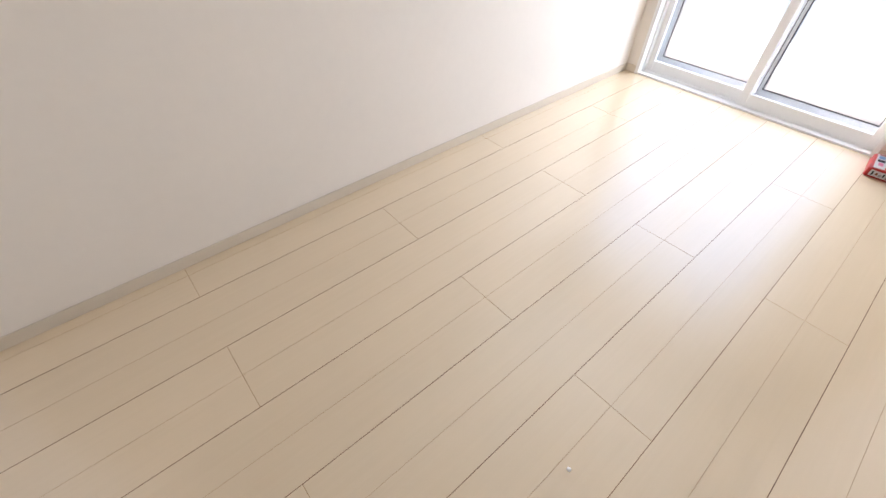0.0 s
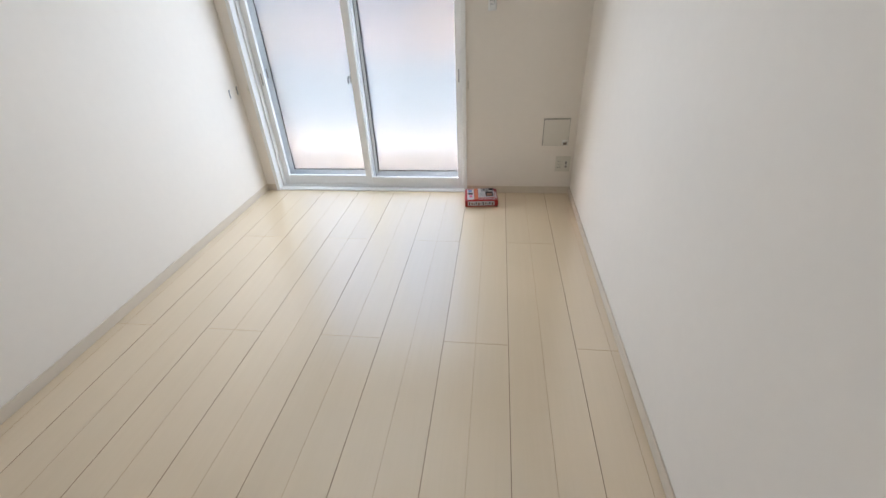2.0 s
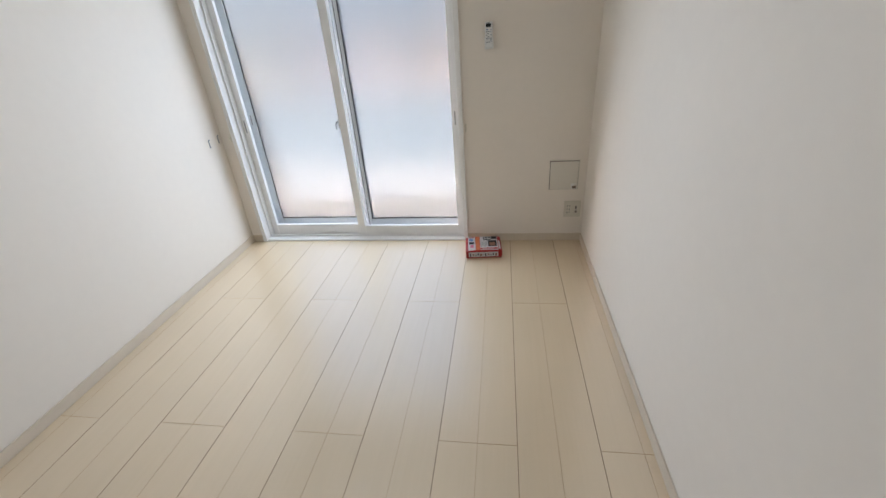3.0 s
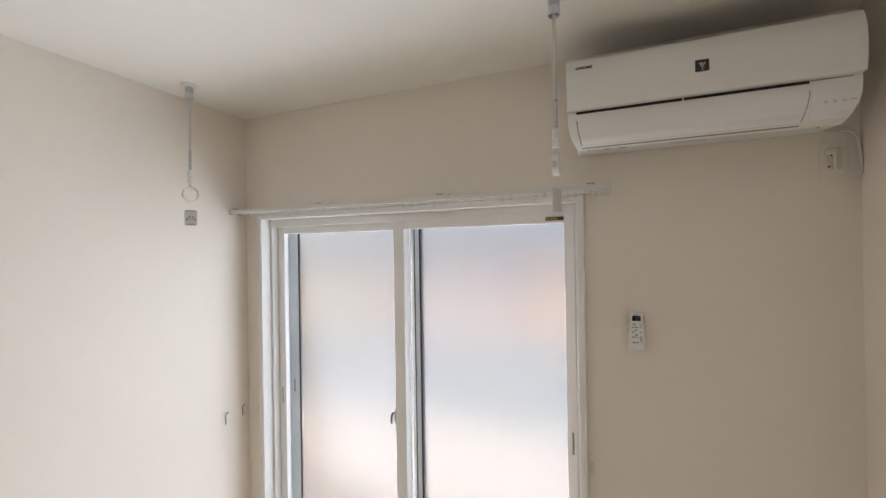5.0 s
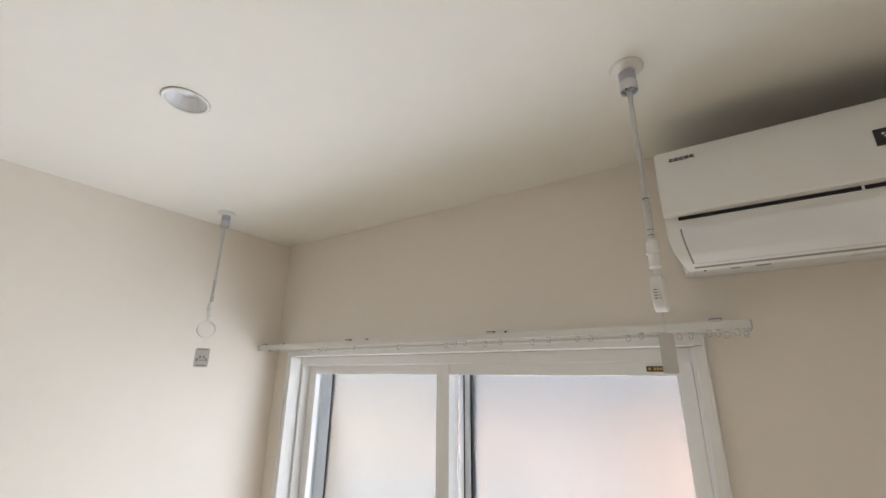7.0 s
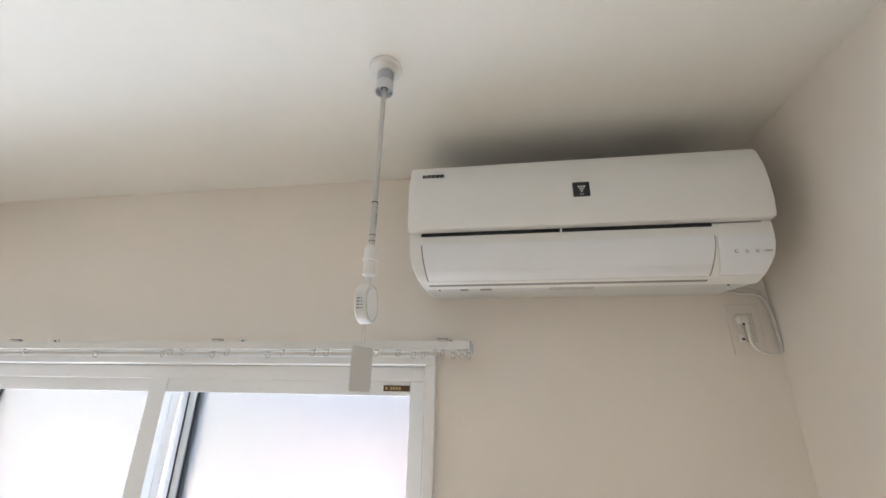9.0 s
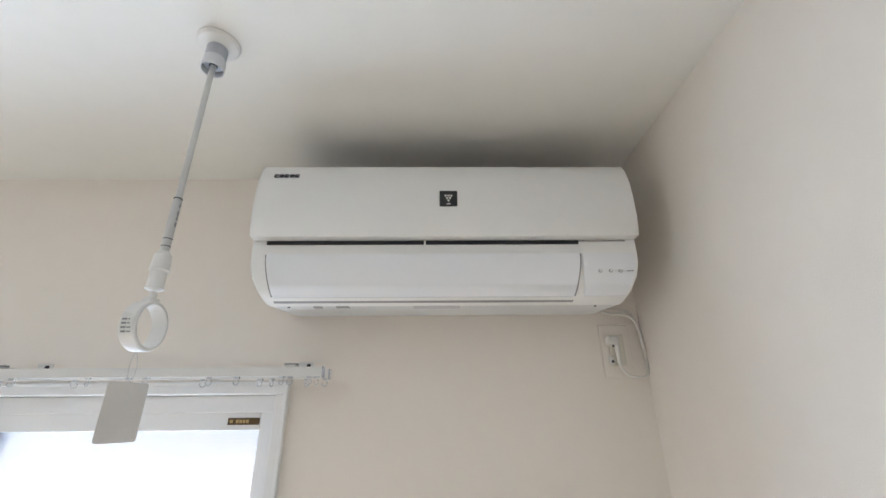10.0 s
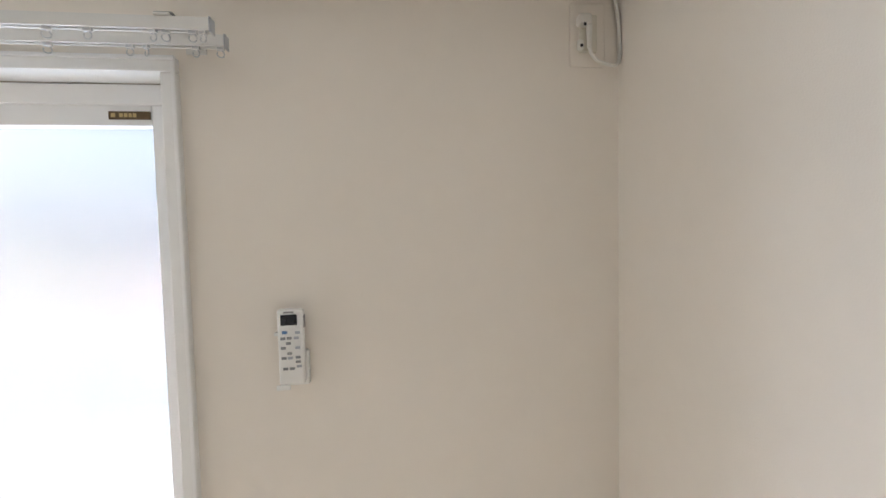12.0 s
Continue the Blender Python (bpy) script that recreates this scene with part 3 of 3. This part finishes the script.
# brown sheet behind the door, the gap's shade put into its colour
part("gap", box(2.2935, 2.4795, -0.0055, -0.0035, 0.3895, 0.5850), GAPM, ha, "brown sheet painting shade into the gap round the hatch door")
door = part("door", box(2.297, 2.478, -0.010, -0.0050, 0.391, 0.581, 0.002), HATCH, ha)
latch = part("latch", box(2.436, 2.472, -0.0118, -0.0095, 0.393, 0.430, 0.001), PLASTIC, door, "square latch plate")
part("latch_tongue", box(2.443, 2.470, -0.0145, -0.0115, 0.395, 0.413, 0.002), GAPM, latch, "dark brown sliding catch")
part("finger_notch", box(2.456, 2.470, -0.0140, -0.0115, 0.4132, 0.424, 0.001), BEIGE, latch)
ol = thing("wall_outlet", (2.444, 0, 0.176), "cream double wall outlet with a television jack", "outlet")
op = part("plate", box(2.390, 2.500, -0.007, -0.0002, 0.178, 0.298, 0.004), BEIGE, ol)
part("insert", box(2.400, 2.440, -0.0095, -0.0065, 0.198, 0.278, 0.002), BEIGE, op)
part("insert", box(2.447, 2.490, -0.0095, -0.0065, 0.198, 0.278, 0.002), BEIGE, op)
for z in (0.214, 0.238, 0.262):
    for x in (2.411, 2.427):
        part("slot", box(x - 0.002, x + 0.002, -0.0102, -0.0092, z - 0.0045, z + 0.0045), DARK, op)
part("jack", lathe([(0.0085, -0.0165), (0.0085, -0.009)], (2.4685, 0, 0.222), "Y", 16), STEEL, op, "round metal jack")
# brown disc on the jack's end, painted as its shaded bore
part("jack_hole", lathe([(0.0075, -0.0172), (0.0075, -0.0164)], (2.4685, 0, 0.222), "Y", 16), GAPM, op)
part("slot", box(2.4645, 2.4725, -0.0102, -0.0092, 0.238, 0.262), DARK, op)


ha.location += Vector((0.004, 0, 0.001))
ol.location += Vector((0.018, 0, 0.005))

# ---- ceiling: drying-pole hangers and downlight ----
def drying_hanger(x, y, ring_z, turn, tag_turn, printed):
    """A ceiling rod with a ring at its foot; the ring's plane runs along y."""
    h = thing("drying_pole_hanger", (x, y, H), "white ceiling rod with a plastic ring for a drying pole", "hanger", "drying pole hangers")
    part("flange", lathe([(0.034, H - 0.0003), (0.034, H - 0.004), (0.031, H - 0.008), (0.022, H - 0.0105), (0.0155, H - 0.012)], (x, y, 0)), RINGM, h, smooth=True)
    so = part("socket", lathe([(0.0150, H - 0.012), (0.0165, H - 0.014), (0.0160, H - 0.048), (0.0142, H - 0.050)], (x, y, 0), cap=True), SOCK, h, "grey translucent plastic socket", smooth=True)
    part("sleeve", lathe([(0.0164, H - 0.036), (0.0172, H - 0.040), (0.0178, H - 0.058), (0.0172, H - 0.060), (0.0164, H - 0.059), (0.0156, H - 0.0505)], (x, y, 0), cap=False), SLEEVEM, so, "pale translucent plastic sleeve", smooth=True)
    part("entry_ring", lathe([(0.0068, H - 0.0498), (0.0068, H - 0.0515)], (x, y, 0), seg=20), DARK, so)
    jz = ring_z + 0.062
    part("rod", lathe([(0.0046, H - 0.0515), (0.0044, jz + 0.12), (0.0057, jz + 0.118), (0.0057, jz + 0.04)], (x, y, 0), seg=20), RODM, h, smooth=True)
    for z in (jz + 0.121, jz + 0.058, jz + 0.047):
        part("tick_mark", lathe([(0.0059, z), (0.0059, z + 0.0012)], (x, y, 0), seg=20), DARK, h)
    for k, z in enumerate((jz + 0.110, jz + 0.098, jz + 0.090, jz + 0.081)):
        part("print_bar", box(x + 0.0046, x + 0.0060, y - 0.0022, y + 0.0006, z - 0.003 - 0.001 * (k % 2), z + 0.003), GREYPRINT, h)
    part("collar", lathe([(0.0065, jz + 0.040), (0.0105, jz + 0.034), (0.0115, jz + 0.016), (0.0125, jz + 0.013), (0.0098, jz + 0.011), (0.0102, jz - 0.010), (0.0115, jz - 0.013), (0.0080, jz - 0.015)], (x, y, 0), seg=24), RINGM, h, "white plastic locking collar", smooth=True)
    part("neck", lathe([(0.0048, jz - 0.017), (0.0048, jz - 0.030), (0.0085, jz - 0.033)], (x, y, 0), seg=16), RINGM, h, smooth=True)
    ro, ri, bw = 0.032, 0.0275, 0.0100
    bm = bmesh.new()
    rows = []
    for i in range(40):
        a = 2 * math.pi * i / 40
        row = []
        for r, d in ((ro, -bw + 0.002), (ro, bw - 0.002), (ro - 0.0012, bw), (ri, bw), (ri, -bw), (ro - 0.0012, -bw)):
            row.append(bm.verts.new((x + d, y + r * math.sin(a), ring_z + r * math.cos(a))))
        rows.append(row)
    for i in range(40):
        a, b = rows[i], rows[(i + 1) % 40]
        for k in range(6):
            bm.faces.new((a[k], a[(k + 1) % 6], b[(k + 1) % 6], b[k]))
    ring = part("ring", bm, RINGM, h, "pale plastic ring", smooth=True)
    part("ring_stem", box(x - 0.006, x + 0.006, y - 0.009, y + 0.009, ring_z + 0.0295, ring_z + 0.037, 0.002), RINGM, ring)
    for k in range(8):
        a = radians(248 + (k // 2) * 9)
        bm = box(x - 0.006, x - 0.0005, -0.0011, 0.0011, 0, 0.0006) if k % 2 else box(x + 0.001, x + 0.005 - 0.001 * (k // 3), -0.0007, 0.0007, 0, 0.0006)
        bmesh.ops.rotate(bm, verts=bm.verts, cent=(x, 0, 0), matrix=Matrix.Rotation(-a, 3, "X"))
        bmesh.ops.translate(bm, verts=bm.verts, vec=(0, y + ro * math.sin(a), ring_z + ro * math.cos(a)))
        part("print_bar", bm, GREYPRINT, ring)
    h.rotation_euler = (0, 0, radians(turn))
    # paper tag tied to the ring
    top = ring_z - 0.068
    t = thing("paper_tag", (x, y, top), "plain white card tag tied to the plastic ring" if not printed else "white card tag with grey print tied to the plastic ring", "tag", "paper tags")
    bm = box(x - 0.0004, x + 0.0004, y - 0.0235, y + 0.0235, top - 0.067, top, 0)
    es = [e for e in bm.edges if abs(e.verts[0].co.x - e.verts[1].co.x) > 0.0006]
    bmesh.ops.bevel(bm, geom=es, offset=0.004, segments=3, profile=0.5, affect="EDGES")
    card = part("card", bm, PAPER, t)
    part("string", tube(curve_points([(x, y - 0.003, top - 0.006), (x + 0.001, y - 0.006, top + 0.02), (x + 0.002, y - 0.003, ring_z - ro - 0.001), (x - 0.001, y + 0.004, top + 0.018), (x, y + 0.001, top - 0.006)]), 0.00022, 6), WHITEFILM, t, smooth=True)
    if printed:
        for a, b, z0, z1 in ((-0.017, 0.017, 0.003, 0.006), (-0.009, -0.002, 0.027, 0.036), (0.003, 0.010, 0.027, 0.036), (-0.018, -0.011, 0.036, 0.046), (0.011, 0.018, 0.036, 0.046), (-0.008, 0.008, 0.041, 0.044), (-0.016, 0.016, 0.059, 0.063)):
            part("print_bar", box(x + 0.0004, x + 0.0009, y + a, y + b, top - z1, top - z0), GREYPRINT, card)
    t.rotation_euler = (0, 0, radians(tag_turn))


drying_hanger(1.686, -0.440, 1.897, 0, -24, False)
drying_hanger(0.165, -0.437, 1.915, -20, -32, True)

dl = thing("downlight", (DLX, DLY, H), "white round recessed ceiling downlight, switched off", "downlight")
# solid brown ring, coloured as the shadow line where the trim meets the ceiling
part("trim_shadow", lathe([(0.0440, H - 0.0002), (0.0522, H - 0.0002), (0.0522, H - 0.0014), (0.0440, H - 0.0014)], (DLX, DLY, 0), seg=40, cap=False), GAPM, dl, "dark ring painting the shadow line between trim and ceiling")
part("trim_ring", lathe([(0.0445, H + 0.004), (0.0445, H - 0.0030), (0.047, H - 0.0045), (0.0505, H - 0.0038), (0.0515, H - 0.0015)], (DLX, DLY, 0), seg=40, cap=False), PLASTIC, dl, smooth=True)
part("reflector", lathe([(0.0444, H + 0.001), (0.0425, H + 0.008), (0.0375, H + 0.020), (0.0320, H + 0.032)], (DLX, DLY, 0), seg=40, cap=False), FLAPM, dl, "glossy white cone reflector", smooth=True)
part("diffuser", lathe([(0.0325, H + 0.032), (0.020, H + 0.0285), (0.004, H + 0.027)], (DLX, DLY, 0), seg=40), RESIN, dl, "milky white diffuser", smooth=True)



# ---- left wall: two small hooks ----
def wall_hook(y, z):
    o = part("wall_hook", tube(curve_points([(0.0, y + 0.018, z), (0.008, y + 0.017, z + 0.001), (0.012, y + 0.006, z + 0.001), (0.012, y, z - 0.004), (0.012, y, z - 0.02), (0.012, y, z - 0.05)], 5), 0.0033), HOOKM, smooth=True)
    tagged(o, "bent grey steel hook screwed into the side wall", "hook", "wall hooks")


wall_hook(-0.052, 0.853)
wall_hook(-0.154, 0.846)

# ---- red packet on the floor ----
pk = thing("wipes_packet", (1.855, -0.163, 0.0), "red and white printed packet lying on the floor", "packet")
px, py = 1.855, -0.163
bm = box(px - 0.116, px + 0.116, py - 0.100, py + 0.100, 0.0, 0.058, 0.007, 3)
bmesh.ops.subdivide_edges(bm, edges=bm.edges[:], cuts=3, use_grid_fill=True)
for v in bm.verts:
    n = noise.noise(Vector((v.co.x * 40, v.co.y * 40, v.co.z * 60)))
    side = max(0, abs(v.co.x - px) - 0.098) / 0.018
    v.co.z += 0.0016 * n if v.co.z > 0.045 else 0
    v.co.x += 0.004 * side * n
    v.co.z -= 0.006 * side if v.co.z > 0.045 else 0
pw = part("wrapper", bm, RED, pk, smooth=True)


def film(name, x0, x1, y0, y1, material, z=0.0585):
    part(name, box(px + x0, px + x1, py + y0, py + y1, z - 0.003, z + 0.0012, 0.0006), material, pw)


film("white_panel", -0.100, -0.052, -0.092, 0.094, WHITEFILM)
film("orange_panel", -0.049, -0.024, -0.092, 0.094, ORANGE)
film("white_panel", -0.021, 0.092, -0.092, 0.094, WHITEFILM)
film("white_panel", 0.098, 0.106, -0.080, 0.030, WHITEFILM)
film("black_print", 0.002, 0.050, 0.040, 0.086, BLACKP, 0.0592)
film("black_print", 0.054, 0.090, 0.052, 0.090, BLACKP, 0.0592)
film("photo_print", 0.030, 0.086, -0.048, 0.034, BLACKP, 0.0592)
film("brown_print", 0.040, 0.076, -0.038, 0.006, BROWNP, 0.0597)
film("red_print", -0.018, 0.088, -0.088, -0.064, RED, 0.0592)
film("white_line", -0.008, 0.070, -0.079, -0.073, WHITEFILM, 0.0597)
for k in range(5):
    film("print_bar", -0.017 + k * 0.009, -0.012 + k * 0.009, -0.050, 0.030 - 0.012 * (k % 2), GREYPRINT, 0.0592)
for k in range(4):
    film("print_bar", 0.006 + k * 0.011, 0.013 + k * 0.011, 0.048, 0.080 - 0.010 * (k % 2), WHITEFILM, 0.0597)
film("blue_print", -0.092, -0.066, 0.030, 0.066, BLUEP, 0.0592)
film("red_print", -0.096, -0.058, 0.074, 0.088, RED, 0.0592)
film("pink_print", -0.086, -0.064, -0.060, -0.020, PINKP, 0.0592)
film("black_print", -0.094, -0.060, -0.012, 0.018, BLACKP, 0.0592)
part("side_panel", box(px - 0.098, px + 0.090, py - 0.1012, py - 0.099, 0.012, 0.046, 0.0005), WHITEFILM, pw)
for k in range(11):
    x = px - 0.090 + k * 0.016
    low = 0.016 + 0.006 * (k % 2)
    part("print_bar", box(x, x + (0.011 if k % 3 else 0.007), py - 0.1018, py - 0.101, low, 0.040 - 0.004 * (k % 3)), (BLACKP, BROWNP, GREYPRINT)[k % 3], pw)
pk.rotation_euler = (0, 0, radians(5))
pk.scale = (1.07, 1.06, 1.02)
pk.location.x -= 0.004

# ---- a crumb on the floor ----
bm = bmesh.new()
bmesh.ops.create_icosphere(bm, subdivisions=2, radius=0.007)
for v in bm.verts:
    v.co *= 1 + 0.4 * noise.noise(v.co * 300)
    v.co.z *= 0.7
bmesh.ops.translate(bm, verts=bm.verts, vec=(1.613, -2.871, 0.003))
tagged(part("crumb", bm, RESIN, smooth=True), "tiny white crumb lying on the floorboards", "crumb")


# ---- outside: ground and the houses across the way ----
setting("ground", box(-400, 400, 0.6, 900, -3.4, -3.0), CONCRETE, "pale concrete ground outside", "ground")


def house(x0, x1, y0, depth, top, material, colour_word, windows):
    h = thing("house", ((x0 + x1) / 2, y0, -3.0), colour_word + " rendered house across the yard", "house", "houses across the yard")
    part("wall", box(x0, x1, y0, y0 + depth, -3.0, top), material, h)
    ym = y0 + depth / 2
    part("roof", prism([(y0 - 0.4, top), (ym, top + 0.7), (y0 + depth + 0.4, top), (y0 + depth + 0.4, top - 0.15), (y0 - 0.4, top - 0.15)], x0 - 0.3, x1 + 0.3), ROOFM, h, "grey pitched roof")
    for x, z in windows:
        w = part("window", box(x - 0.8, x + 0.8, y0 - 0.05, y0 - 0.001, z, z + 1.1), ALU, h)
        part("pane", box(x - 0.72, x + 0.72, y0 - 0.06, y0 - 0.049, z + 0.07, z + 1.03), SCREEN, w)


house(-14.0, -4.6, 9.5, 6, 1.6, CREAMR, "cream", ((-10.5, -1.8), (-7.2, -1.8)))
house(-3.8, -0.5, 9.0, 6, 1.7, PINKR, "salmon pink", ((-2.8, -1.9),))
house(-0.2, 8.0, 9.0, 6, 1.8, ORANGER, "orange", ((5, -1.6),))

# balcony before the window: slab, solid parapet with a capping rail
setting("balcony_floor", box(-2.5, 5.0, 0.26, 2.45, -0.32, -0.14), RENDERW, "pale grey balcony floor outside the window", "balcony")
par = thing("balcony_parapet", (1.2, 2.4, -0.14), "pale blue-grey solid balcony parapet with a metal capping rail", "parapet")
part("panel", box(-2.5, 5.0, 2.33, 2.45, -0.1395, 0.70), PARAPET, par)
part("capping_rail", box(-2.5, 5.0, 2.30, 2.48, 0.7005, 0.745, 0.008), ALU, par, "silver aluminium capping rail")

# ---- floorboards ----
PITCH, X0, LENGTH = 0.3043, 0.213, 1.818
lines = [0.004] + [X0 + PITCH * k for k in range(8)] + [W - 0.004]
board_meshes = {}


def board_mesh(width, length, groove):
    """A board with eased edges and, where it is whole, a fine groove along its middle."""
    key = (round(width, 3), round(length, 3), groove)
    if key in board_meshes:
        return board_meshes[key]
    g, e = 0.0006, 0.0006
    w2 = width / 2 - 0.0005
    xs = [(-w2, -0.004), (-w2, -e), (-w2 + e, 0)]
    if groove is not None:
        xs += [(groove - g, 0), (groove, -0.0012), (groove + g, 0)]
    xs += [(w2 - e, 0), (w2, -e), (w2, -0.004)]
    l2 = length / 2 - 0.0004
    rows = [(-l2, -0.004, 1), (-l2, -e, 1), (-l2 + e, 0, 0), (l2 - e, 0, 0), (l2, -e, 1), (l2, -0.004, 1)]
    verts, faces, mats = [], [], []
    for y, drop, end in rows:
        for x, z in xs:
            verts.append((x, y, min(z, drop)))
    n = len(xs)
    for j in range(len(rows) - 1):
        for i in range(n - 1):
            faces.append((j * n + i, j * n + i + 1, (j + 1) * n + i + 1, (j + 1) * n + i))
            edge = i in (0, 1, n - 3, n - 2) or j in (0, 1, 3, 4)
            mid = groove is not None and i in (3, 4)
            mats.append(1 if edge and j == 2 else 2 if edge or mid else 0)
    me = bpy.data.meshes.new("floorboard")
    me.from_pydata(verts, [], faces)
    for m in (FLOOR, JOINT, GROOVE):
        me.materials.append(m)
    me.polygons.foreach_set("material_index", mats)
    me.update()
    board_meshes[key] = me
    return me


for c in range(len(lines) - 1):
    xa, xb = lines[c], lines[c + 1]
    start = -1.692 if c % 2 == 0 else -0.781
    cuts = [-0.004] + [y for y in (start, start - LENGTH, start - 2 * LENGTH) if y > BACK + 0.02] + [BACK + 0.009]
    whole = xb - xa > 0.25
    groove = 0.0 if whole else ((xb - PITCH / 2) - (xa + xb) / 2 if c == 0 else (xa + PITCH / 2) - (xa + xb) / 2)
    for ya, yb in zip(cuts, cuts[1:]):
        o = new("floorboard", board_mesh(xb - xa, ya - yb, groove))
        o.parent = floor_ob
        o.location = ((xa + xb) / 2, (ya + yb) / 2, 0)
